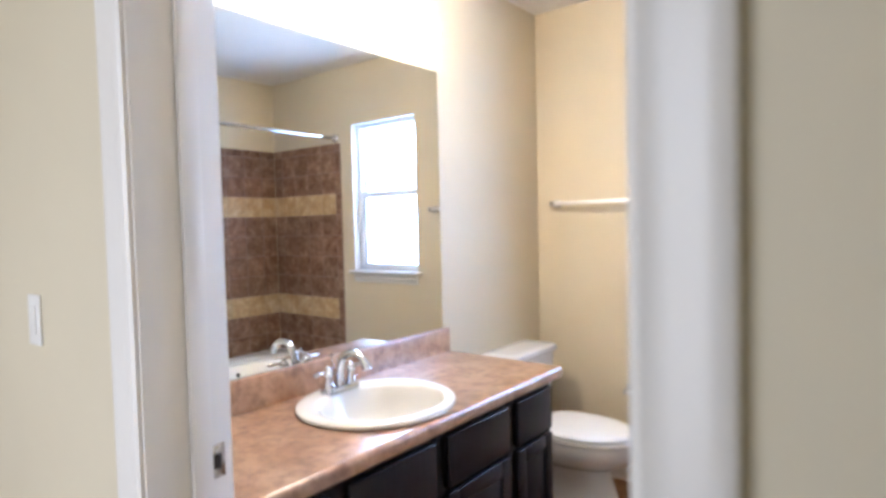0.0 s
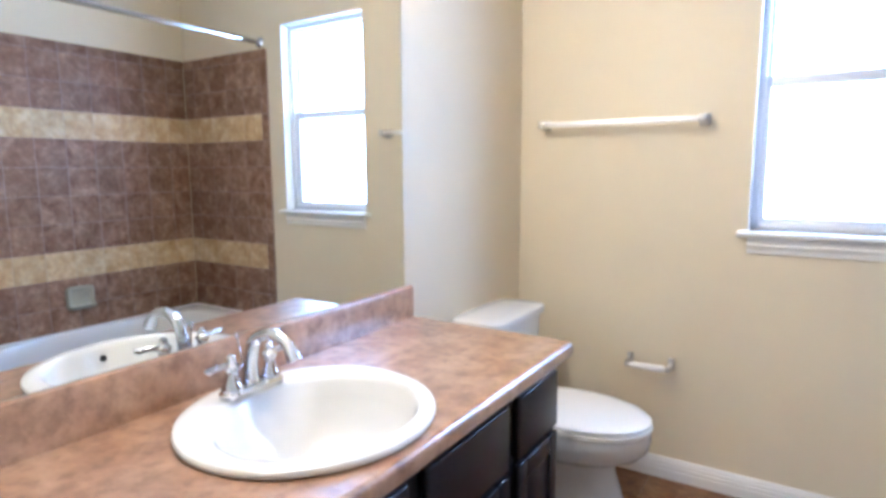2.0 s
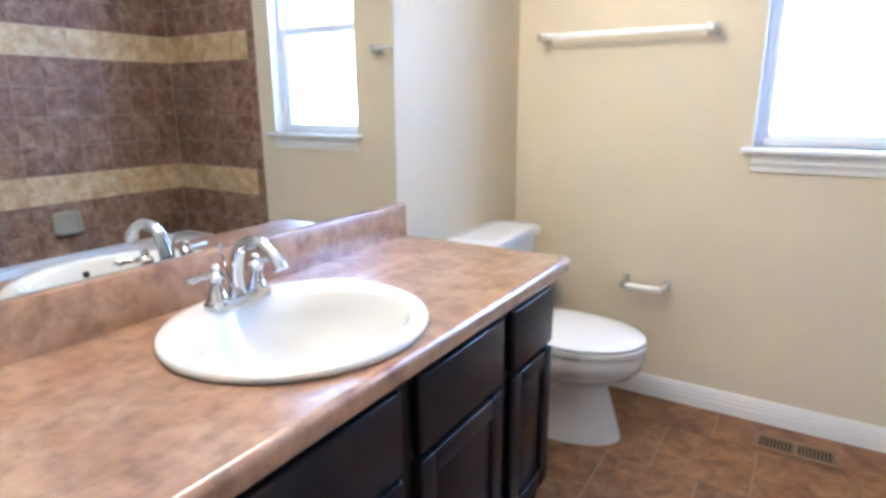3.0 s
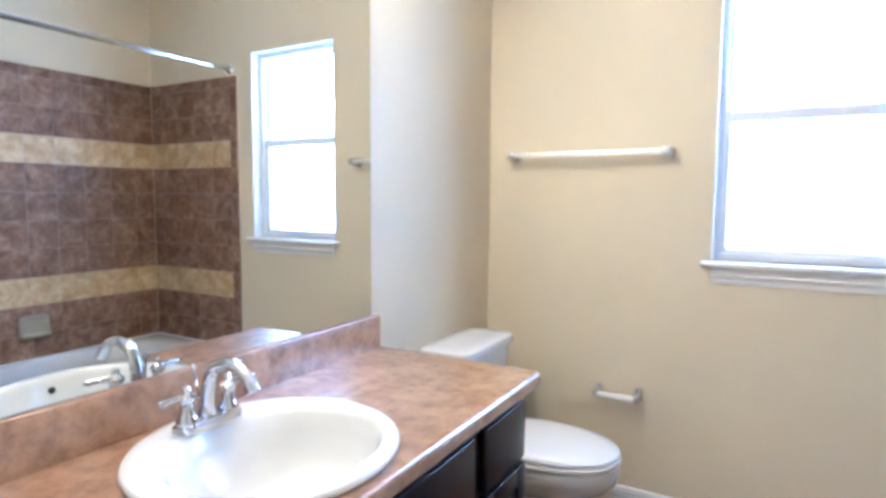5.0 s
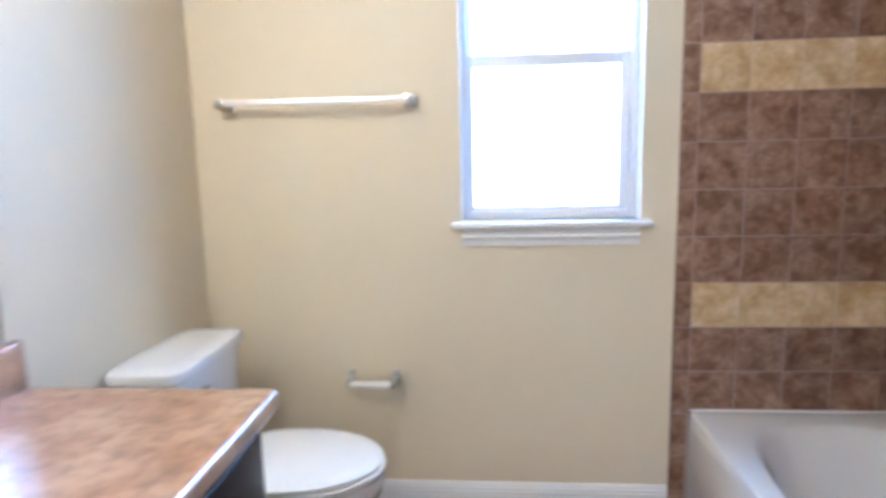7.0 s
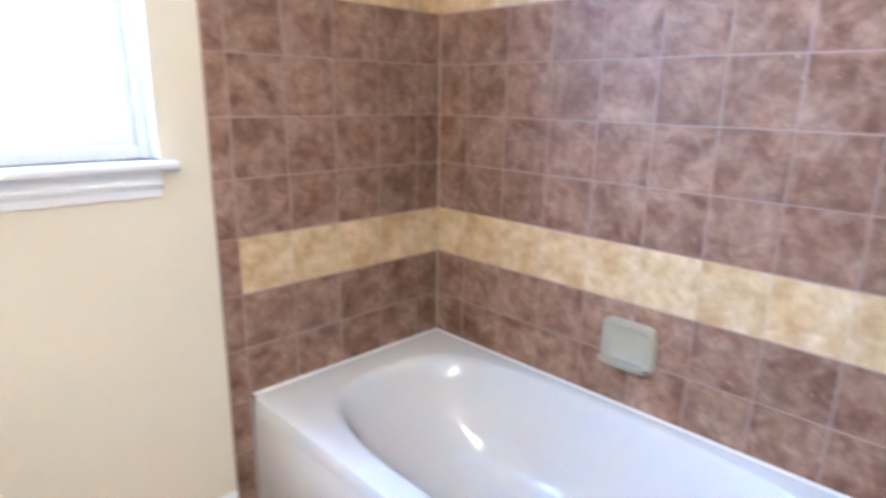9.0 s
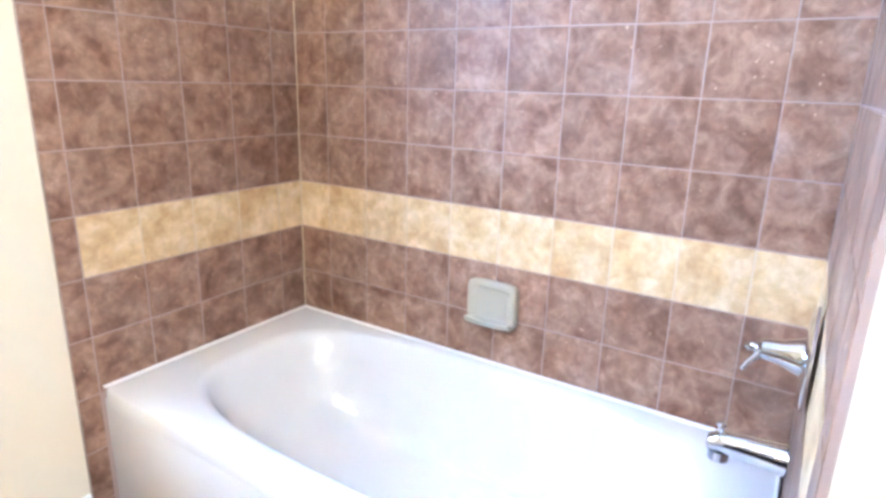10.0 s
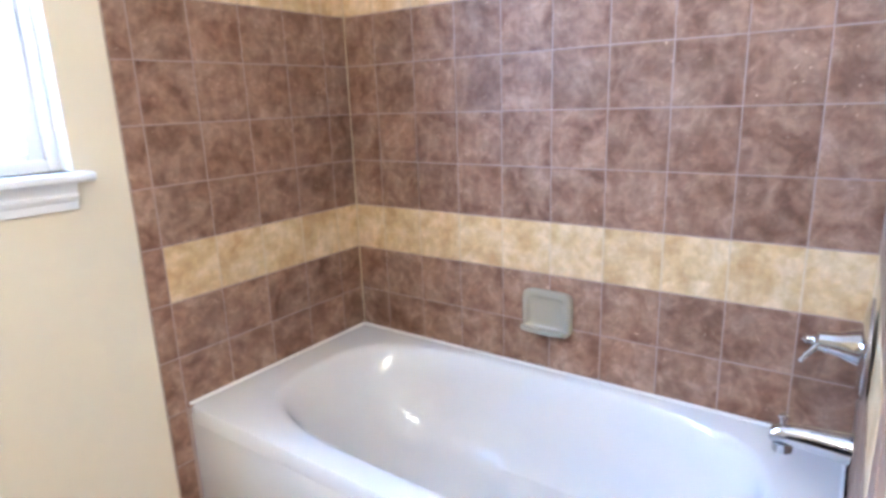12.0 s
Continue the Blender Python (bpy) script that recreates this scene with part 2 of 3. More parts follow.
# ---- structure ----
wall_west = solid("wall_west", box(bmesh.new(), WX - 0.12, WX, SOUTH, 0.0, 0, H), WALL, "cream painted wall behind the vanity mirror", "wall")
bm = bmesh.new()
box(bm, WX - 0.12, WIN[0], 0, 0.14, 0, H), box(bm, WIN[1], W + 0.12, 0, 0.14, 0, H)
box(bm, WIN[0], WIN[1], 0, 0.14, 0, WIN[2]), box(bm, WIN[0], WIN[1], 0, 0.14, WIN[3], H)
wall_north = solid("wall_north", bm, WALL, "cream painted wall around the bathroom window", "wall")
wall_east = solid("wall_east", box(bmesh.new(), W, W + 0.12, -1.645, 0, 0, H), WALL, "cream painted wall above the tub tiles", "wall")
wall_tap_end = solid("wall_tap_end", box(bmesh.new(), 1.60, W, -1.645, TUBEND, 0, H), WALL, "cream painted partition at the tap end of the tub", "wall")
wall_behind_door = solid("wall_behind_door", box(bmesh.new(), 1.60, 1.72, SOUTH, -1.645, 0, H), WALL, "cream painted wall behind the open door", "wall")
bm = bmesh.new()
box(bm, -1.5, DOOR_L - 0.02, HALLF, SOUTH, 0, H), box(bm, DOOR_R + 0.02, 2.7, HALLF, SOUTH, 0, H)
box(bm, DOOR_L - 0.02, DOOR_R + 0.02, HALLF, SOUTH, DOOR_H + 0.02, H)
wall_south = solid("wall_south", bm, HALL, "cream painted wall with the bathroom doorway", "wall")
# unseen wall; its opening is made up to let the fill lamp in
bm = bmesh.new()
box(bm, -1.5, -0.25, -4.32, -4.2, 0, H), box(bm, 0.95, 2.7, -4.32, -4.2, 0, H), box(bm, -0.25, 0.95, -4.32, -4.2, 2.25, H), box(bm, -0.25, 0.95, -4.32, -4.2, 0, 0.35)
solid("wall_hall_back", bm, HALL, "plain cream hall wall, unseen, with an opening added for the fill lamp", "wall")
solid("wall_hall_end", box(bmesh.new(), 2.7, 2.82, -4.32, SOUTH, 0, H), HALL, "plain cream wall at the hall's end", "wall")
solid("wall_hall_far", box(bmesh.new(), -1.62, -1.5, -4.32, SOUTH, 0, H), HALL, "plain cream wall closing the hall", "wall")
floor = solid("floor", box(bmesh.new(), WX - 0.12, W + 0.12, HALLF + 0.06, 0.14, -0.10, -0.003), FGROUT, "brown square floor tiles with paler joints", "floor")
solid("floor_hall", box(bmesh.new(), -1.62, 2.82, -4.32, HALLF + 0.06, -0.10, 0.004), CARPET, "plain beige hall carpet", "floor")
solid("ceiling", box(bmesh.new(), WX - 0.12, W + 0.12, SOUTH, 0.14, H, H + 0.1), CEIL, "off-white textured bathroom ceiling", "ceiling")
solid("ceiling_hall", box(bmesh.new(), -1.62, 2.82, -4.32, SOUTH, H, H + 0.1), CEIL, "off-white hall ceiling", "ceiling")
solid("backdrop", box(bmesh.new(), -3.0, 5.0, 3.0, 3.02, -1.5, 5.0), OUTSIDE, "bright hazy sky outside the window", "sky")


def board(z):
    """Profile of the baseboard: distance from the wall, height."""
    return [(0, 0), (0.014, 0), (0.014, z * 0.44), (0.0105, z * 0.47), (0.0135, z * 0.51), (0.0135, z * 0.63), (0.0095, z * 0.66), (0.0125, z * 0.70), (0.0115, z * 0.80), (0.0075, z * 0.83), (0.0095, z * 0.87), (0.006, z * 0.97), (0.003, z), (0, z)]


BB = 0.090
baseboard = thing("baseboard", (0.8, 0, 0), "white painted moulded baseboard along the walls", "baseboard", "", "structure")
part("board", prism(bmesh.new(), [(-d, z) for d, z in board(BB)], "x", WX, 1.639), TRIM, baseboard)
part("board", prism(bmesh.new(), [(WX + d, z) for d, z in board(BB)], "y", -0.845, -0.015), TRIM, baseboard)
part("board", prism(bmesh.new(), [(1.60 - d, z) for d, z in board(BB)], "y", SOUTH, TUBEND), TRIM, baseboard)
part("board", prism(bmesh.new(), [(HALLF - d, z + 0.004) for d, z in board(BB)], "x", -1.5, DOOR_L - 0.09), TRIM, baseboard)
part("board", prism(bmesh.new(), [(HALLF - d, z + 0.004) for d, z in board(BB)], "x", DOOR_R + 0.09, 2.7), TRIM, baseboard)

# door frame with casing on both sides
door_frame = thing("door_frame", (1.0, -2.39, 0), "white painted door frame with moulded casing", "door frame", "", "structure")


def casing():
    """Profile: across from the opening, out from the wall."""
    return [(0.005, 0), (0.005, 0.009), (0.014, 0.013), (0.022, 0.011), (0.045, 0.012), (0.060, 0.017), (0.078, 0.018), (0.085, 0.014), (0.085, 0)]


for yw, out in ((HALLF, -1), (SOUTH, 1)):
    for xe, sg in ((DOOR_L, -1), (DOOR_R, 1)):
        part("casing", prism(bmesh.new(), [(xe + sg * a, yw + out * b) for a, b in casing()], "z", 0.004, DOOR_H + 0.005), TRIM, door_frame)
    part("casing", prism(bmesh.new(), [(yw + out * b, DOOR_H + a) for a, b in casing()], "x", DOOR_L - 0.085, DOOR_R + 0.085), TRIM, door_frame)
jamb_l = part("jamb", rounded(DOOR_L - 0.02, DOOR_L, HALLF - 0.002, SOUTH + 0.002, 0, DOOR_H, 0.002), TRIM, door_frame)
jamb_r = part("jamb", rounded(DOOR_R, DOOR_R + 0.02, HALLF - 0.002, SOUTH + 0.002, 0, DOOR_H, 0.002), TRIM, door_frame)
part("jamb", rounded(DOOR_L - 0.02, DOOR_R + 0.02, HALLF - 0.002, SOUTH + 0.002, DOOR_H, DOOR_H + 0.02, 0.002), TRIM, door_frame)
part("door_stop", rounded(DOOR_L, DOOR_L + 0.011, -2.405, -2.365, 0.004, DOOR_H, 0.003), TRIM, door_frame)
part("door_stop", rounded(DOOR_R - 0.011, DOOR_R, -2.405, -2.365, 0.004, DOOR_H, 0.003), TRIM, door_frame)
plate = part("strike_plate", rounded(DOOR_L - 0.001, DOOR_L + 0.002, -2.368, -2.336, 0.880, 0.945, 0.0008), NICKEL, jamb_l, "metal strike plate")
# no real recess: a dark plate paints the shade of the latch hole
part("latch_hole_shade", rounded(DOOR_L + 0.0021, DOOR_L + 0.003, -2.360, -2.344, 0.897, 0.927, 0.0004), HOLE_SHADE, door_frame, "dark plate painted as shade in the latch hole")
part("hinge", rounded(DOOR_R - 0.003, DOOR_R + 0.001, -2.36, -2.326, 0.90, 0.99, 0.001), NICKEL, jamb_r, "metal hinge leaf")

# window
window_1 = thing("window_1", (1.26, 0.07, WIN[2]), "white vinyl single-hung window with two sashes", "window", "", "structure")
x0, x1, z0, z1 = WIN
bm = bmesh.new()
for q in ((x0, x0 + 0.004, z0, z1), (x1 - 0.004, x1, z0, z1)):
    merge(bm, rounded(q[0], q[1], -0.001, 0.075, q[2], q[3], 0.001))
merge(bm, rounded(x0, x1, -0.001, 0.075, z1 - 0.004, z1, 0.001))
part("window_lining", bm, TRIM, window_1)
bm = bmesh.new()
F = 0.028
for q in ((x0 + 0.004, x0 + F, z0, z1), (x1 - F, x1 - 0.004, z0, z1), (x0 + F, x1 - F, z0, z0 + F), (x0 + F, x1 - F, z1 - F, z1)):
    merge(bm, rounded(q[0], q[1], 0.055, 0.135, q[2], q[3], 0.003))
part("window_frame", bm, VINYL, window_1)
MEET = 1.585


def sash(y, xa, xb, za, zb, w, top):
    bm = bmesh.new()
    for q in ((xa, xa + w, za, zb), (xb - w, xb, za, zb), (xa + w, xb - w, za, za + w), (xa + w, xb - w, zb - top, zb)):
        merge(bm, rounded(q[0], q[1], y, y + 0.028, q[2], q[3], 0.004))
    s = part("sash", bm, VINYL, window_1)
    g = part("pane", box(bmesh.new(), xa + w - 0.004, xb - w + 0.004, y + 0.012, y + 0.016, za + w - 0.004, zb - top + 0.004), GLASS, s)
    g.visible_shadow = False


sash(0.062, x0 + 0.012, x1 - 0.030, z0 + 0.012, MEET + 0.021, 0.034, 0.042)
sash(0.098, x0 + 0.016, x1 - 0.016, MEET - 0.014, z1 - 0.012, 0.026, 0.026)
part("window_sill", rounded(x0 - 0.034, x1 + 0.032, -0.042, 0.055, z0 - 0.022, z0, 0.008, 3), TRIM, window_1)
part("apron", prism(bmesh.new(), [(0, z0 - 0.084), (-0.009, z0 - 0.084), (-0.011, z0 - 0.066), (-0.018, z0 - 0.059), (-0.020, z0 - 0.051), (-0.015, z0 - 0.047), (-0.017, z0 - 0.034), (-0.027, z0 - 0.022), (0, z0 - 0.022)],
                    "x", x0 + 0.002, x1 - 0.006), TRIM, window_1)

# the open door
HX, HY = 1.430, -2.335
door_dir = Vector((-0.095, 0.735, 0)).normalized()
door_nrm = Vector((-door_dir.y, door_dir.x, 0))
door_m = Matrix(((door_dir.x, -door_nrm.x, 0, HX), (door_dir.y, -door_nrm.y, 0, HY), (0, 0, 1, 0.012), (0, 0, 0, 1)))
door_1 = tagged(new("door_1"), "cream painted flat door standing open into the bathroom", "door", "", "structure")
door_1.matrix_world = door_m


def door_part(name, bm, mat, parent, label=""):
    ob = new(name, finish(name, bm, mat))
    ob.parent = parent
    return tagged(ob, label) if label else ob


slab = door_part("door_leaf", rounded(0, 0.741, 0, 0.035, 0, 2.02, 0.003), DOORP, door_1)
KX, KZ = 0.683, 0.936
for side in (-1, 1):
    yb = 0 if side < 0 else 0.035
    hb = bmesh.new()
    lathe(hb, (KX, yb, KZ), (0, side, 0), [(0, 0.034), (0.005, 0.0335), (0.011, 0.029), (0.015, 0.022), (0.019, 0.0145), (0.040, 0.0135), (0.048, 0.016), (0.062, 0.0165), (0.066, 0.012)], 32)
    loops = []
    for d, w, h, o, z in ((0.004, 0.008, 0.017, 0.055, 0), (-0.016, 0.0075, 0.0165, 0.057, -0.001), (-0.034, 0.006, 0.0145, 0.053, -0.006), (-0.052, 0.005, 0.0125, 0.046, -0.010), (-0.066, 0.0045, 0.0115, 0.039, -0.009), (-0.071, 0.003, 0.008, 0.037, -0.008)):
        loops.append([(KX + d, yb + side * o + w * math.cos(2 * math.pi * k / 18), KZ + z + h * math.sin(2 * math.pi * k / 18)) for k in range(18)])
    rings(hb, loops)
    door_part("door_handle", hb, CHROME, door_1, "chrome lever handle with round rose")
door_part("latch_plate", rounded(0.7405, 0.7425, 0.006, 0.029, KZ - 0.03, KZ + 0.03, 0.0008), NICKEL, door_1, "metal latch plate")

# hall light switch
switch = thing("light_switch", (0.085, HALLF, 1.165), "white plastic rocker light switch on the hall wall", "light switch")
part("cover_plate", rounded(0.050, 0.120, HALLF - 0.006, HALLF, 1.108, 1.223, 0.003), PLATE, switch)
part("rocker", rounded(0.069, 0.101, HALLF - 0.010, HALLF - 0.0055, 1.133, 1.198, 0.002), PLATE, switch)

# ---- vanity ----
VY0, VY1 = -2.323, -0.888
FX, CT = 0.526, 0.788
vanity = thing("vanity_cabinet", (0.27, -1.6, 0), "dark espresso wooden vanity cabinet under a brown laminate top", "cabinet")
bm = bmesh.new()
box(bm, WX + 0.002, FX - 0.02, VY1 - 0.018, VY1, 0.0, CT - 0.04)
box(bm, WX + 0.002, FX - 0.02, VY0, VY0 + 0.018, 0.0, CT - 0.04)
box(bm, WX + 0.002, FX - 0.02, VY0 + 0.018, VY1 - 0.018, 0.09, 0.108)
box(bm, WX + 0.002, WX + 0.012, VY0 + 0.018, VY1 - 0.018, 0.108, CT - 0.04)
box(bm, FX - 0.085, FX - 0.07, VY0 + 0.018, VY1 - 0.018, 0.0, 0.09)
part("carcass", bm, WOOD, vanity)
COLS = [(-1.160, -0.906), (-1.570, -1.218), (-1.980, -1.628), (-2.290, -2.040)]
stiles = [(-0.911, VY1), (-1.222, -1.156), (-1.632, -1.566), (-2.044, -1.976), (VY0, -2.286)]
bm = bmesh.new()
for a, b in stiles:
    merge(bm, rounded(FX - 0.02, FX, a, b, 0.09, CT - 0.04, 0.0015))
for (a, b) in COLS:
    for za, zb in ((0.09, 0.112), (0.530, 0.555), (0.712, CT - 0.04)):
        merge(bm, rounded(FX - 0.02, FX - 0.001, a - 0.004, b + 0.004, za, zb, 0.0015))
part("face_frame", bm, WOOD, vanity)
for a, b in COLS:
    d = rounded(FX + 0.001, FX + 0.020, a, b, 0.550, 0.714, 0.006, 3)
    part("drawer_front", d, WOOD, vanity)
    bm = bmesh.new()
    w = 0.052
    for q in ((a, a + w, 0.105, 0.534), (b - w, b, 0.105, 0.534), (a + w, b - w, 0.105, 0.105 + w), (a + w, b - w, 0.534 - w, 0.534)):
        merge(bm, rounded(FX + 0.001, FX + 0.020, q[0], q[1], q[2], q[3], 0.004, 3))
    dr = part("cabinet_door", bm, WOOD, vanity)
    part("panel", rounded(FX + 0.003, FX + 0.0135, a + w - 0.004, b - w + 0.004, 0.105 + w - 0.004, 0.534 - w + 0.004, 0.002), WOOD, dr)

SINK = (0.301, -1.626)
counter = thing("countertop", (0.3, -1.6, CT - 0.04), "mottled brown laminate countertop with rolled front edge", "countertop")
cx0, cx1, cy0, cy1 = WX + 0.001, 0.554, VY0, -0.866


def rim_points(n, z):
    out = []
    for i in range(n):
        a = 2 * math.pi * i / n
        c, s = math.cos(a), math.sin(a)
        dx = (cx1 - SINK[0]) if c > 0 else (SINK[0] - cx0)
        dy = (cy1 - SINK[1]) if s > 0 else (SINK[1] - cy0)
        k = min(dx / abs(c) if abs(c) > 1e-6 else 9e9, dy / abs(s) if abs(s) > 1e-6 else 9e9)
        out.append((SINK[0] + c * k, SINK[1] + s * k, z))
    for (x, y) in ((cx0, cy0), (cx0, cy1), (cx1, cy0), (cx1, cy1)):
        i = min(range(n), key=lambda j: (out[j][0] - x) ** 2 + (out[j][1] - y) ** 2)
        out[i] = (x, y, z)
    return out


bm = bmesh.new()
rings(bm, [oval(*SINK, 0.220, 0.230, CT - 0.035, 96), rim_points(96, CT - 0.035), rim_points(96, CT), oval(*SINK, 0.220, 0.230, CT, 96),
           oval(*SINK, 0.220, 0.230, CT - 0.035, 96)], False, False)
bmesh.ops.remove_doubles(bm, verts=bm.verts, dist=1e-6)
part("slab", bm, LAMI, counter)
nose = [(0.5542, CT - 0.045), (0.5542, CT + 0.0002)]
for i in range(9):
    a = radians(90 - i * 11.25)
    nose.append((0.556 + 0.016 * math.cos(a), CT - 0.016 + 0.0162 * math.sin(a)))
nose += [(0.572, CT - 0.032)] + [(0.560 + 0.012 * math.cos(radians(-a)), CT - 0.033 - 0.012 * math.sin(radians(a))) for a in (30, 60, 90)]
part("rolled_edge", prism(bmesh.new(), nose, "y", cy0, cy1), LAMI, counter)
bs = [(WX + a, CT + b) for a, b in ((0.001, 0.0005), (0.0205, 0.0005), (0.019, 0.012), (0.019, 0.098), (0.0165, 0.1045), (0.012, 0.107), (0.001, 0.107))]
part("backsplash", prism(bmesh.new(), bs, "y", cy0, cy1 - 0.002), LAMI, counter, "brown laminate backsplash")

# mirror on the wall
mirror = thing("wall_mirror", (WX + 0.006, -1.6, CT + 0.108), "large frameless wall mirror standing on the backsplash", "mirror")
MZ0, MZ1 = CT + 0.108, 2.030
part("mirror_glass", rounded(WX + 0.003, WX + 0.010, -2.322, -0.905, MZ0, MZ1, 0.002), EDGE, mirror)
part("silvering", box(bmesh.new(), WX + 0.0102, WX + 0.0112, -2.320, -0.907, MZ0 + 0.002, MZ1 - 0.002), SILVER, mirror)

# sink
sink = thing("sink", (SINK[0], SINK[1], CT), "white oval drop-in porcelain sink in the countertop", "sink")
sx, sy = SINK
spec = [(0.250, 0.268, 0, 0.0005), (0.256, 0.2805, 0, 0.005), (0.2575, 0.282, 0, 0.013), (0.255, 0.2795, 0, 0.020), (0.247, 0.271, 0, 0.0255), (0.234, 0.254, 0.003, 0.027),
        (0.203, 0.238, 0.020, 0.025), (0.195, 0.230, 0.024, 0.019), (0.188, 0.222, 0.026, 0.005), (0.178, 0.209, 0.027, -0.03), (0.161, 0.188, 0.028, -0.07), (0.136, 0.156, 0.029, -0.105),
        (0.097, 0.109, 0.029, -0.130), (0.048, 0.053, 0.029, -0.142), (0.023, 0.023, 0.029, -0.144)]
part("basin", rings(bmesh.new(), [oval(sx + c, sy, a * 0.965, b * 0.922, CT + (z * 0.72 if z > 0.001 else z), 64) for a, b, c, z in spec], False, True), PORC, sink)
part("drain", lathe(bmesh.new(), (sx + 0.029, sy, CT - 0.145), (0, 0, 1), [(0, 0.022), (0.003, 0.022), (0.004, 0.018), (0.002, 0.012), (0.004, 0.001)]), CHROME, sink, "chrome drain")
# the overflow's inner shade is a dark plug, not an opening
part("overflow_hole_shade", lathe(bmesh.new(), (sx + 0.029 + 0.176, sy, CT - 0.018), (-1, 0, 0.25), [(0, 0.009), (0.006, 0.009), (0.0065, 0.001)]), HOLE_SHADE, sink, "dark disc painted as shade in the overflow hole")

# basin tap
FXC, FYC, FZ = 0.130, -1.628, CT + 0.0190
tap = thing("basin_tap", (FXC, FYC, FZ), "chrome two-handle basin tap with arched spout", "tap")
bm = bmesh.new()
rings(bm, [oval(FXC, FYC, 0.028, 0.076, FZ, 48, 4), oval(FXC, FYC, 0.028, 0.076, FZ + 0.010, 48, 4), oval(FXC, FYC, 0.022, 0.070, FZ + 0.017, 48, 4), oval(FXC, FYC, 0.018, 0.063, FZ + 0.018, 48, 4)])
part("base_plate", bm, CHROME, tap)
for sg in (-1, 1):
    hy = FYC + sg * 0.050
    part("handle_body", lathe(bmesh.new(), (FXC, hy, FZ + 0.016), (0, 0, 1), [(0, 0.022), (0.006, 0.0225), (0.014, 0.018), (0.030, 0.0135), (0.040, 0.013), (0.046, 0.017), (0.053, 0.0175), (0.058, 0.013), (0.062, 0.009),
         (0.068, 0.010), (0.074, 0.007), (0.077, 0.001)]), CHROME, tap)
    pts = [(FXC, hy, FZ + 0.069), (FXC + 0.001, hy + sg * 0.02, FZ + 0.072), (FXC + 0.003, hy + sg * 0.042, FZ + 0.073), (FXC + 0.005, hy + sg * 0.056, FZ + 0.072), (FXC + 0.006, hy + sg * 0.066, FZ + 0.075)]
    part("lever", tube(bmesh.new(), pts, [0.008, 0.0065, 0.006, 0.0075, 0.004], 14), CHROME, tap)
arc = []
for i in range(13):
    a = radians(165 - i * 10.5)
    arc.append((FXC + 0.068 + 0.064 * math.cos(a), FYC, FZ + 0.080 + 0.053 * math.sin(a)))
neck = [(FXC - 0.004, FYC, FZ + 0.012), (FXC - 0.004, FYC, FZ + 0.035), (FXC - 0.001, FYC, FZ + 0.065)] + arc
neck += [(arc[-1][0] + 0.009, FYC, arc[-1][2] - 0.012), (arc[-1][0] + 0.016, FYC, arc[-1][2] - 0.025)]
part("spout", tube(bmesh.new(), neck, [0.022, 0.0175, 0.0152] + [0.0145 - 0.00025 * i for i in range(12)] + [0.0125, 0.0150, 0.0155], 20), CHROME, tap)
part("lift_rod", tube(bmesh.new(), [(FXC - 0.022, FYC, FZ + 0.012), (FXC - 0.037, FYC - 0.003, FZ + 0.108), (FXC - 0.0375, FYC - 0.003, FZ + 0.111), (FXC - 0.039, FYC - 0.003, FZ + 0.122)], [0.0025, 0.0025, 0.006, 0.004], 10), CHROME, tap)

# vanity light above the mirror
light = thing("vanity_light", (WX + 0.04, -1.55, 2.22), "lit satin metal vanity light bar with frosted glass shades", "wall light")
part("back_plate", rounded(WX + 0.001, WX + 0.028, -1.96, -1.04, 2.20, 2.28, 0.008, 3), SATIN, light)
for yy in (-1.86, -1.62, -1.38, -1.14):
    part("arm", tube(bmesh.new(), [(WX + 0.02, yy, 2.235), (WX + 0.07, yy, 2.245), (WX + 0.105, yy, 2.245), (WX + 0.115, yy, 2.232)], 0.009, 12), SATIN, light)
    part("shade", lathe(bmesh.new(), (WX + 0.115, yy, 2.238), (0, 0, -1), [(0, 0.020), (0.008, 0.030), (0.04, 0.045), (0.09, 0.060), (0.125, 0.075), (0.128, 0.072), (0.09, 0.03), (0.085, 0.001)]), SHADE, light, "glowing frosted glass bell shade")

# ---- toilet ----
TY, TXO = -0.412, -0.036
toilet = thing("toilet", (0.4, TY, 0), "white two-piece toilet with closed lid", "toilet")


def egg(cx, ax, ay, z, n=56, back=0.80):
    """An oval that is blunter at the wall side."""
    out = []
    for i in range(n):
        a = 2 * math.pi * i / n
        c, s = math.cos(a), math.sin(a)
        e = 2.0 if c > 0 else 2.7
        out.append((TXO + cx + (ax if c > 0 else ax * back) * math.copysign(abs(c) ** (2 / e), c), TY + ay * math.copysign(abs(s) ** (2 / e), s), z))
    return out


ped = [(0.41, 0.262, 0.132, 0.0), (0.41, 0.260, 0.130, 0.014), (0.408, 0.250, 0.116, 0.05), (0.402, 0.236, 0.094, 0.12), (0.394, 0.224, 0.087, 0.18), (0.392, 0.222, 0.092, 0.212), (0.405, 0.236, 0.118, 0.228),
       (0.432, 0.262, 0.154, 0.256), (0.455, 0.271, 0.176, 0.290), (0.465, 0.270, 0.184, 0.325), (0.47, 0.262, 0.181, 0.350), (0.47, 0.255, 0.176, 0.357), (0.47, 0.21, 0.14, 0.358)]
part("bowl", rings(bmesh.new(), [egg(c, a, b, z) for c, a, b, z in ped]), PORC, toilet)
bm = bmesh.new()
merge(bm, rounded(TXO + 0.11, TXO + 0.32, TY - 0.115, TY + 0.115, 0.30, 0.386, 0.02, 3))
part("tank_shelf", bm, PORC, toilet)
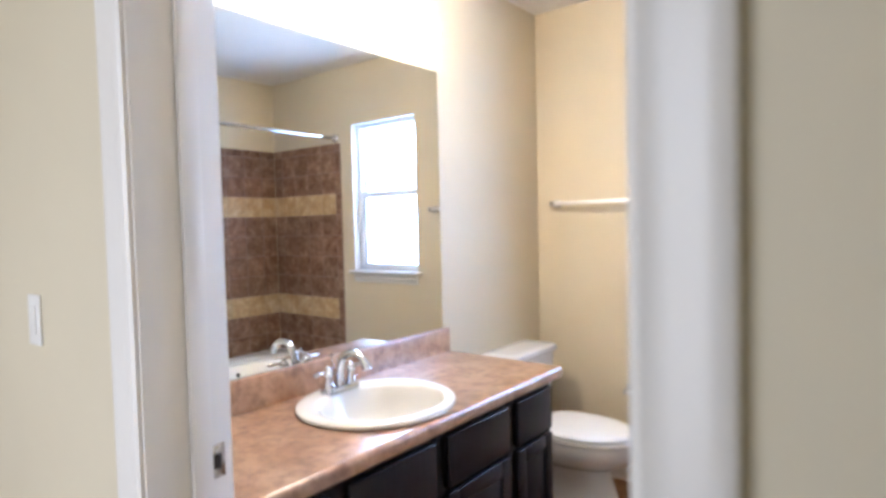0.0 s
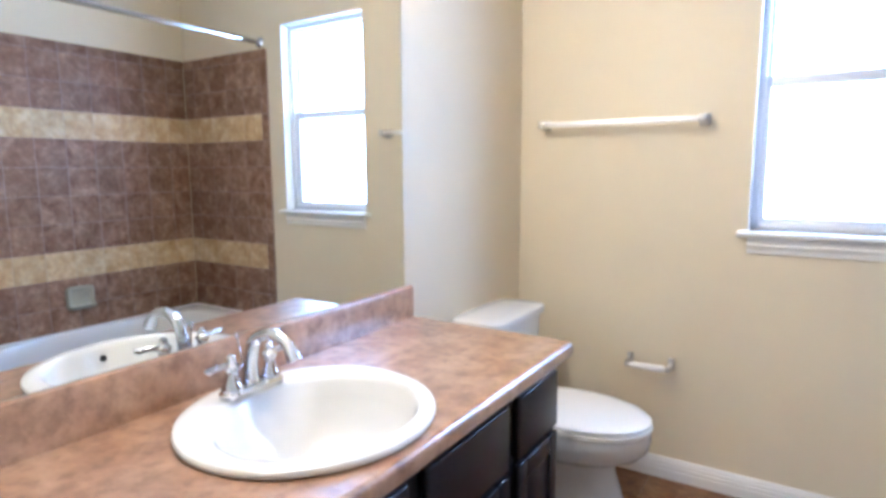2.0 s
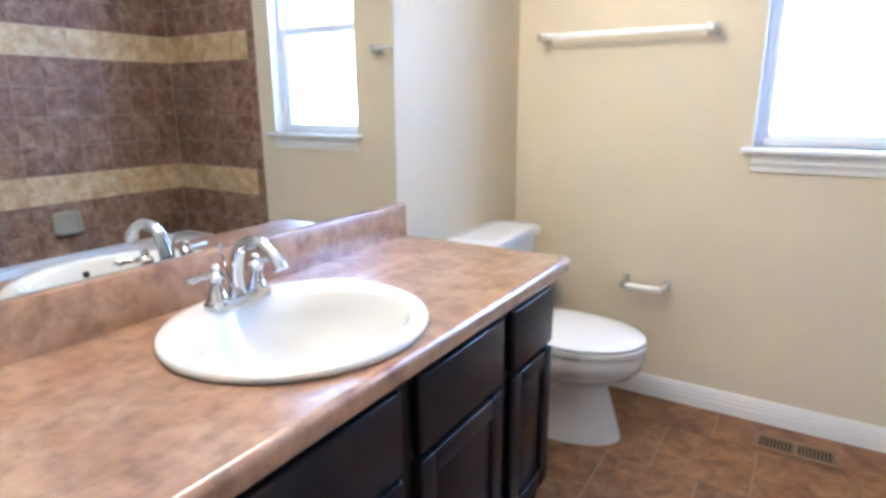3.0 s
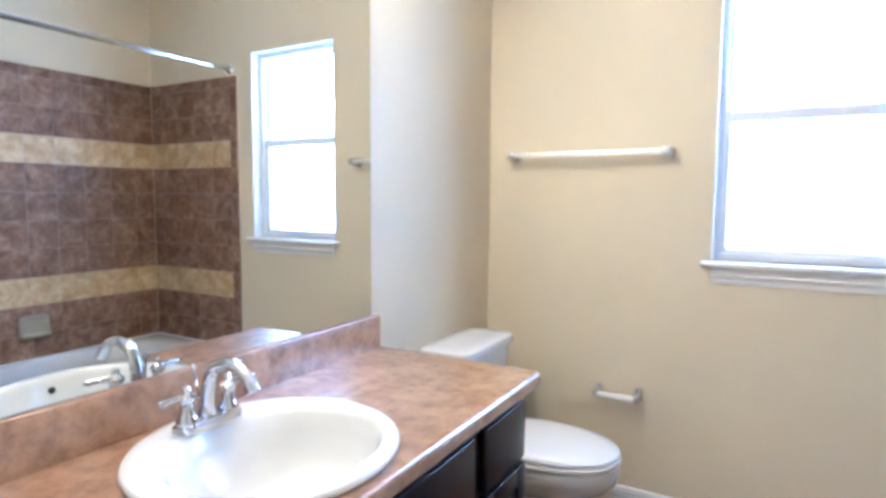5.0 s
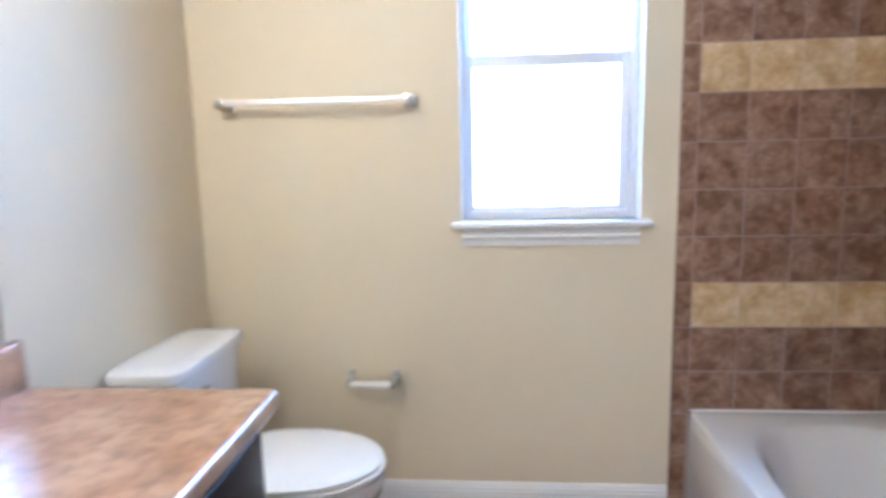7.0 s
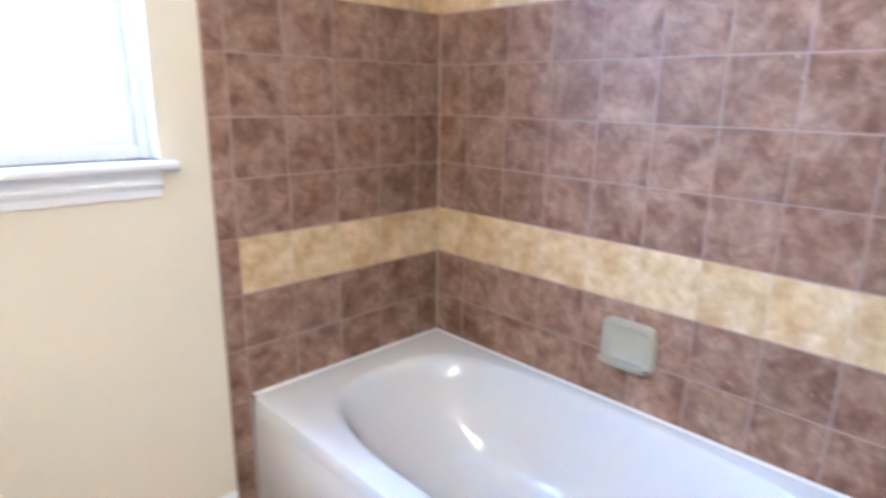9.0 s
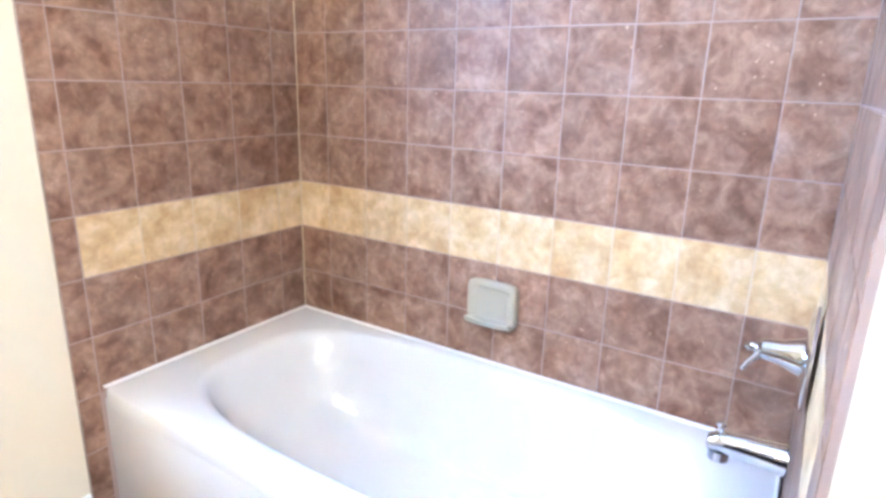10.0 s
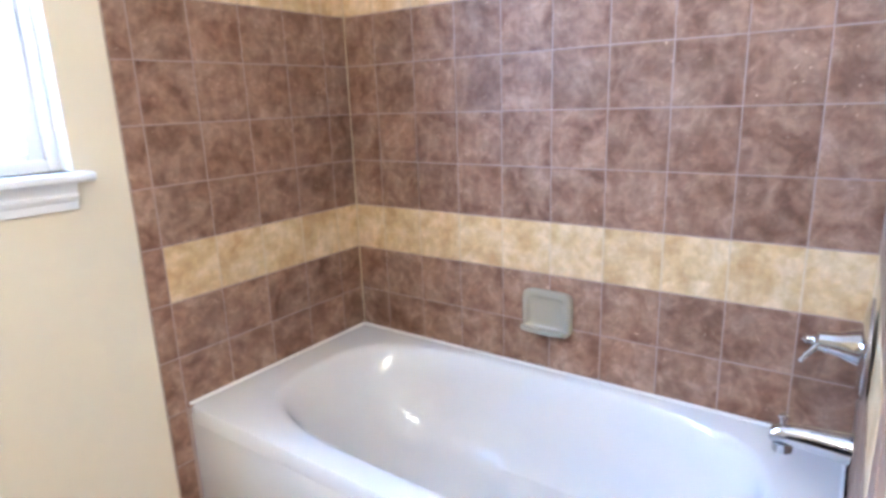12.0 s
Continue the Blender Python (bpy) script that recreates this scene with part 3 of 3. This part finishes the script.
seat = [(0.47, 0.258, 0.180, 0.3590), (0.47, 0.268, 0.189, 0.3630), (0.47, 0.270, 0.191, 0.3730), (0.47, 0.266, 0.188, 0.3800)]
part("seat", rings(bmesh.new(), [egg(c, a, b, z) for c, a, b, z in seat]), SEATM, toilet)
lid = [(0.468, 0.258, 0.182, 0.3815), (0.468, 0.266, 0.188, 0.3850), (0.468, 0.266, 0.188, 0.3930), (0.468, 0.258, 0.181, 0.3990), (0.468, 0.22, 0.15, 0.4030), (0.468, 0.12, 0.08, 0.4050)]
part("lid", rings(bmesh.new(), [egg(c, a, b, z) for c, a, b, z in lid]), SEATM, toilet, "closed white plastic lid")
for sg in (-1, 1):
    part("lid_hinge", rounded(TXO + 0.238, TXO + 0.275, TY + sg * 0.075 - 0.018, TY + sg * 0.075 + 0.018, 0.361, 0.399, 0.008, 3), SEATM, toilet)
bm = bmesh.new()
loops = []
for z, dx, w in ((0.385, 0.165, 0.185), (0.40, 0.178, 0.197), (0.50, 0.186, 0.204), (0.60, 0.192, 0.209), (0.690, 0.196, 0.213)):
    loops.append(oval(TXO + 0.046 + dx / 2, TY, dx / 2, w, z, 64, 7))
part("tank", rings(bm, loops), PORC, toilet)
loops = [oval(TXO + 0.148, TY, x, w, z, 64, 7) for x, w, z in ((0.100, 0.216, 0.691), (0.109, 0.225, 0.697), (0.110, 0.226, 0.715), (0.106, 0.222, 0.724), (0.095, 0.211, 0.728), (0.05, 0.16, 0.729))]
part("tank_lid", rings(bmesh.new(), loops), PORC, toilet)
bm = bmesh.new()
lathe(bm, (TXO + 0.240, TY - 0.15, 0.645), (1, 0, 0), [(0, 0.013), (0.008, 0.013), (0.012, 0.009), (0.020, 0.007)])
tube(bm, [(TXO + 0.256, TY - 0.15, 0.645), (TXO + 0.258, TY - 0.12, 0.643), (TXO + 0.258, TY - 0.075, 0.640)], [0.007, 0.006, 0.007], 12)
part("flush_lever", bm, CHROME, toilet)
for sg in (-1, 1):
    part("bolt_cap", lathe(bmesh.new(), (0.31, TY + sg * 0.106, 0.018), (0, 0, 1), [(0, 0.016), (0.012, 0.014), (0.018, 0.006), (0.019, 0.001)], 16), PORC, toilet)

# towel bar and paper holder
towel = thing("towel_bar", (0.445, -0.03, 1.455), "satin metal towel bar on the cream wall", "towel bar")
for xx in (0.127, 0.757):
    post = bmesh.new()
    merge(post, rounded(xx - 0.020, xx + 0.020, -0.010, 0.0, 1.435, 1.479, 0.003))
    merge(post, rounded(xx - 0.014, xx + 0.014, -0.078, -0.008, 1.442, 1.472, 0.004))
    part("post", post, NICKEL, towel)
bm = rounded(0.139, 0.745, -0.074, -0.056, 1.447, 1.467, 0.003)
part("bar", bm, SATIN, towel, "bright satin metal bar")
holder = thing("paper_holder", (0.6, -0.03, 0.48), "empty satin metal toilet paper holder with white roller", "paper holder")
for xx in (0.516, 0.678):
    post = bmesh.new()
    merge(post, rounded(xx - 0.013, xx + 0.013, -0.010, 0.0, 0.468, 0.514, 0.003))
    merge(post, rounded(xx - 0.008, xx + 0.008, -0.072, -0.008, 0.470, 0.496, 0.004))
    part("post", post, NICKEL, holder)
part("roller", tube(bmesh.new(), [(0.524, -0.060, 0.481), (0.531, -0.060, 0.481), (0.533, -0.060, 0.481), (0.595, -0.060, 0.481), (0.597, -0.060, 0.481), (0.663, -0.060, 0.481), (0.665, -0.060, 0.481), (0.670, -0.060, 0.481)],
                    [0.008, 0.008, 0.0125, 0.0125, 0.0145, 0.0145, 0.008, 0.008], 18), ROLL, holder, "white plastic roller")

# floor register
register = thing("floor_register", (1.21, -0.15, 0), "brown metal floor register with rows of slots", "vent")
RX0, RX1, RY0, RY1 = 1.055, 1.320, -0.212, -0.103
# dark sheet just above the floor paints the shade below the slats
part("slot_shade", box(bmesh.new(), RX0 + 0.01, RX1 - 0.01, RY0 + 0.01, RY1 - 0.01, 0.0006, 0.0016), HOLE_SHADE, register, "dark sheet painted as shade behind the slots")
bm = bmesh.new()
for q in ((RX0, RX1, RY0, RY0 + 0.018), (RX0, RX1, RY1 - 0.018, RY1), (RX0, RX0 + 0.018, RY0 + 0.018, RY1 - 0.018), (RX1 - 0.018, RX1, RY0 + 0.018, RY1 - 0.018), ((RX0 + RX1) / 2 - 0.008, (RX0 + RX1) / 2 + 0.008, RY0 + 0.018, RY1 - 0.018)):
    merge(bm, rounded(q[0], q[1], q[2], q[3], 0.0004, 0.006, 0.0015))
part("register_frame", bm, BRASS, register)
for k in range(2):
    a = RX0 + 0.020 if k == 0 else (RX0 + RX1) / 2 + 0.010
    for i in range(9):
        xx = a + 0.0045 + i * 0.0116
        part("slat", box(bmesh.new(), xx, xx + 0.0042, RY0 + 0.017, RY1 - 0.017, 0.002, 0.0052), BRASS, register)

# ---- bathtub ----
TX0, TX1, TYA, TYB, RIM = 1.701, 2.420, -1.514, -0.011, 0.376
tub = thing("bathtub", (2.08, -0.78, 0), "white alcove bathtub with plain apron", "bathtub")


def rect(inset, z, n=96):
    """The tub's outline, shrunk by inset, with small corners."""
    cx, cy = (TX0 + TX1) / 2, (TYA + TYB) / 2
    return oval(cx, cy, (TX1 - TX0) / 2 - inset, (TYB - TYA) / 2 - inset, z, n, 60)


def pool(cx, cy, ax, ay, z, e, n=96):
    return oval(cx, cy, ax, ay, z, n, e)


loops = [rect(0, RIM - 0.05), rect(0, RIM - 0.010), rect(0.003, RIM - 0.003), rect(0.010, RIM),
         pool(2.078, -0.755, 0.318, 0.642, RIM + 0.001, 3.3), pool(2.078, -0.755, 0.306, 0.630, RIM - 0.003, 3.2), pool(2.079, -0.756, 0.296, 0.618, RIM - 0.018, 3.1),
         pool(2.083, -0.768, 0.280, 0.592, RIM - 0.08, 3.0), pool(2.083, -0.785, 0.266, 0.555, RIM - 0.17, 2.9), pool(2.083, -0.805, 0.246, 0.510, RIM - 0.25, 2.8), pool(2.083, -0.82, 0.205, 0.460, RIM - 0.298, 2.6),
         pool(2.083, -0.82, 0.14, 0.39, RIM - 0.312, 2.5), pool(2.083, -0.82, 0.05, 0.2, RIM - 0.316, 2.4)]
part("shell", rings(bmesh.new(), loops, False, True), ACRY, tub)
bm = rounded(TX0 + 0.002, TX0 + 0.03, TYA, TYB, 0.0, RIM - 0.03, 0.004)
part("apron", bm, ACRY, tub)
part("tub_drain", lathe(bmesh.new(), (2.083, -1.17, RIM - 0.306), (0, 0, 1), [(0, 0.03), (0.004, 0.03), (0.005, 0.02), (0.003, 0.001)]), CHROME, tub, "chrome drain")

bm = bmesh.new()
box(bm, TX1 - 0.006, TX1 + 0.0005, TYA + 0.002, TYB - 0.002, RIM - 0.002, RIM + 0.005)
box(bm, TX0 + 0.004, TX1 - 0.006, TYB - 0.006, TYB + 0.0005, RIM - 0.002, RIM + 0.005)
box(bm, TX0 + 0.004, TX1 - 0.006, TYA - 0.0005, TYA + 0.006, RIM - 0.002, RIM + 0.005)
part("caulk", bm, TRIM, tub, "white caulk bead")
SPX = 2.08
spout = thing("tub_spout", (SPX, -1.51, 0.55), "chrome tub spout with diverter knob on the tiled wall", "tub spout")
YT = -1.5145
bm = bmesh.new()
sz = 0.550
loops = []
for d, r, dz in ((0.0, 0.029, 0), (0.012, 0.029, 0), (0.03, 0.0265, 0), (0.065, 0.024, 0), (0.098, 0.021, -0.001), (0.118, 0.019, -0.004), (0.129, 0.014, -0.007), (0.131, 0.005, -0.009)):
    loops.append([(SPX + r * math.cos(2 * math.pi * k / 24), YT + d, sz + dz + r * math.sin(2 * math.pi * k / 24)) for k in range(24)])
rings(bm, loops)
lathe(bm, (SPX, YT + 0.108, sz - 0.018), (0, 0, -1), [(0, 0.019), (0.018, 0.018), (0.019, 0.012)], 20)
part("spout_body", bm, CHROME, spout)
part("diverter_knob", lathe(bmesh.new(), (SPX, YT + 0.110, sz + 0.014), (0, 0, 1), [(0, 0.005), (0.012, 0.005), (0.015, 0.009), (0.021, 0.009), (0.024, 0.004)], 16), CHROME, spout)
valve = thing("tub_valve", (SPX, -1.51, 0.75), "chrome tub valve with round plate and lever", "tub valve")
vz = 0.742
part("escutcheon", lathe(bmesh.new(), (SPX, YT, vz), (0, 1, 0), [(0, 0.088), (0.004, 0.088), (0.009, 0.080), (0.012, 0.060), (0.013, 0.030)], 40), CHROME, valve)
bm = lathe(bmesh.new(), (SPX, YT + 0.011, vz), (0, 1, 0), [(0, 0.032), (0.010, 0.029), (0.030, 0.021), (0.052, 0.018), (0.060, 0.016), (0.065, 0.010), (0.072, 0.007), (0.079, 0.008), (0.086, 0.003)], 28)
part("handle_body", bm, CHROME, valve)
part("lever", tube(bmesh.new(), [(SPX, YT + 0.064, vz), (SPX - 0.010, YT + 0.076, vz - 0.010), (SPX - 0.024, YT + 0.088, vz - 0.022), (SPX - 0.034, YT + 0.094, vz - 0.030)], [0.008, 0.006, 0.005, 0.004], 14), CHROME, valve)

# soap dish
dish = thing("soap_dish", (2.42, -0.78, 0.57), "grey ceramic soap dish set in the tiled wall", "soap dish")
DX = W - 0.010
SY0, SY1, SZ0, SZ1 = -0.838, -0.680, 0.490, 0.627
bm = bmesh.new()
loops = []
for d, g, t in ((0, 0.0, 0), (0.010, 0.0, 0), (0.016, 0.005, 0), (0.017, 0.016, 0.002), (0.010, 0.024, 0.006), (0.006, 0.030, 0.010)):
    loops.append([(DX - d, (SY0 + SY1) / 2 + (p[0]) , (SZ0 + SZ1) / 2 + p[1]) for p in
                  [(q[0], q[1]) for q in oval(0, 0, (SY1 - SY0) / 2 - g, (SZ1 - SZ0) / 2 - g, 0, 48, 6)]])
part("dish_plate", rings(bm, loops), SOAPC, dish)
bm = bmesh.new()
loops = []
for yy in np.linspace(SY0 + 0.010, SY1 - 0.010, 9):
    s = 1 - 0.25 * (abs(yy - (SY0 + SY1) / 2) / ((SY1 - SY0) / 2)) ** 3
    loops.append([(DX - 0.004, yy, SZ0 + 0.008), (DX - 0.030 * s, yy, SZ0 + 0.006), (DX - 0.048 * s, yy, SZ0 + 0.014), (DX - 0.052 * s, yy, SZ0 + 0.030), (DX - 0.047 * s, yy, SZ0 + 0.031), (DX - 0.036 * s, yy, SZ0 + 0.022), (DX - 0.004, yy, SZ0 + 0.024)])
part("tray", rings(bm, loops), SOAPC, dish)

# shower rod
rod = thing("shower_rod", (1.693, -0.78, 2.012), "chrome shower curtain rod above the tub", "shower rod")
part("rod_tube", tube(bmesh.new(), [(1.693, -0.004, 2.012), (1.693, -0.755, 2.012), (1.693, TUBEND + 0.004, 2.012)], 0.0125, 18), CHROME, rod)
part("flange", lathe(bmesh.new(), (1.693, 0.0, 2.012), (0, -1, 0), [(0, 0.032), (0.006, 0.031), (0.014, 0.02), (0.028, 0.016)]), CHROME, rod)
part("flange", lathe(bmesh.new(), (1.693, TUBEND, 2.012), (0, 1, 0), [(0, 0.032), (0.006, 0.031), (0.014, 0.02), (0.028, 0.016)]), CHROME, rod)

# ---- tiles, piece by piece ----
_cache = {}


def tile_mesh(dx, dy, dz, mat, r=0.0016):
    key = (round(dx, 4), round(dy, 4), round(dz, 4), mat.name)
    if key not in _cache:
        bm = box(bmesh.new(), -dx / 2, dx / 2, -dy / 2, dy / 2, -dz / 2, dz / 2)
        bmesh.ops.bevel(bm, geom=list(bm.edges), offset=r, segments=1, affect="EDGES")
        _cache[key] = finish("tile", bm, mat, False)
    return _cache[key]


def piece(name, mesh, at, parent):
    ob = new(name, mesh)
    ob.location = at
    ob.parent = parent


P, PH, J, T = 0.1556, 0.1566, 0.0026, 0.010
LEVELS = [0.6735 + P * i for i in range(-2, 9)]
TOP = LEVELS[-1] + 0.057
BANDS = (2, 7)
rnd = random.Random(4)


def tiled(parent, axis, at, out, cols, strip):
    """Tiles on a wall. axis: the way the columns run; at: the wall's face; out: the sign of the room's side; strip: the trim column's two edges or None."""
    def put(a, b, za, zb, mat):
        w, h = b - a - J, zb - za - J
        if w < 0.012 or h < 0.012:
            return
        wob = rnd.uniform(-0.0004, 0.0004)
        if axis == "x":
            piece("tile", tile_mesh(w, T, h, mat), ((a + b) / 2, at + out * (T / 2 + wob), (za + zb) / 2), parent)
        else:
            piece("tile", tile_mesh(T, w, h, mat), (at + out * (T / 2 + wob), (a + b) / 2, (za + zb) / 2), parent)
    for r in range(len(LEVELS) - 1):
        mat = BEIGE if r in BANDS else BROWN
        for a, b in cols:
            put(a, b, LEVELS[r], LEVELS[r + 1], mat)
    for a, b in cols:
        put(a, b, LEVELS[-1], TOP, BROWN)
    if strip:
        z = LEVELS[0]
        zs = [z - P * 3 + 0.0, z - P * 2, z - P, *LEVELS, TOP]
        zs = [max(0.001, q) for q in zs]
        for za, zb in zip(zs, zs[1:]):
            put(strip[0], strip[1], za, zb, BROWN)


def grout_bed(parent, x0, x1, y0, y1, z0, z1):
    part("grout_bed", box(bmesh.new(), x0, x1, y0, y1, z0, z1), GROUT, parent, "pinkish grout")


TE = 1.640
part("corner_caulk", box(bmesh.new(), W - T - 0.0022, W - T + 0.001, -T - 0.0022, -T + 0.001, RIM + 0.002, TOP - 0.002), BGROUT, wall_east, "pale caulk in the corner")
xc = [1.6965 + PH * i for i in range(5)] + [W - T]
grout_bed(wall_north, TE + 0.001, W - 0.0088, -0.0088, -0.0002, 0.001, TOP - 0.001)
tiled(wall_north, "x", 0.0, -1, list(zip(xc, xc[1:])), (TE, 1.6965))
def band_bed(parent, x0, x1, y0, y1):
    for r in BANDS:
        part("band_grout", box(bmesh.new(), x0, x1, y0, y1, LEVELS[r] + 0.002, LEVELS[r + 1] - 0.002), BGROUT, parent, "beige grout")


band_bed(wall_north, 1.699, W - 0.0094, -0.0093, -0.0085)
band_bed(wall_tap_end, 1.699, W - 0.0094, TUBEND + 0.0085, TUBEND + 0.0093)
band_bed(wall_east, W - 0.0093, W - 0.0085, TUBEND + 0.0094, -0.0094)
grout_bed(wall_tap_end, 1.603, W - 0.0088, TUBEND + 0.0002, TUBEND + 0.0088, 0.001, TOP - 0.001)
tiled(wall_tap_end, "x", TUBEND, 1, list(zip(xc, xc[1:])), (1.602, 1.6965))
yc = [0.0195 - PH * i for i in range(10)] + [TUBEND + T]
yc[0] = -T
grout_bed(wall_east, W - 0.0088, W - 0.0002, TUBEND + 0.0088, -0.0088, 0.3, TOP - 0.001)
tiled(wall_east, "y", W, -1, [(b, a) for a, b in zip(yc, yc[1:])], None)

FP, FJ = 0.305, 0.004
for i in range(-1, 9):
    for j in range(1, 10):
        lead = 0.006 if j % 2 else -0.147
        xa, xb = max(WX, lead + FP * i), min(1.699, lead + FP * (i + 1))
        yb, ya = min(0.0, 0.085 - FP * (j - 1)), max(HALLF + 0.062, 0.085 - FP * j)
        if yb <= ya + 0.02 or xb <= xa + 0.02:
            continue
        if ya < SOUTH - 0.01 and (xb > DOOR_R or xa < DOOR_L):
            ya = SOUTH + 0.001
            if yb <= ya + 0.02:
                continue
        piece("floor_tile", tile_mesh(xb - xa - FJ, yb - ya - FJ, 0.006, FLOORT), ((xa + xb) / 2, (ya + yb) / 2, -0.003), floor)
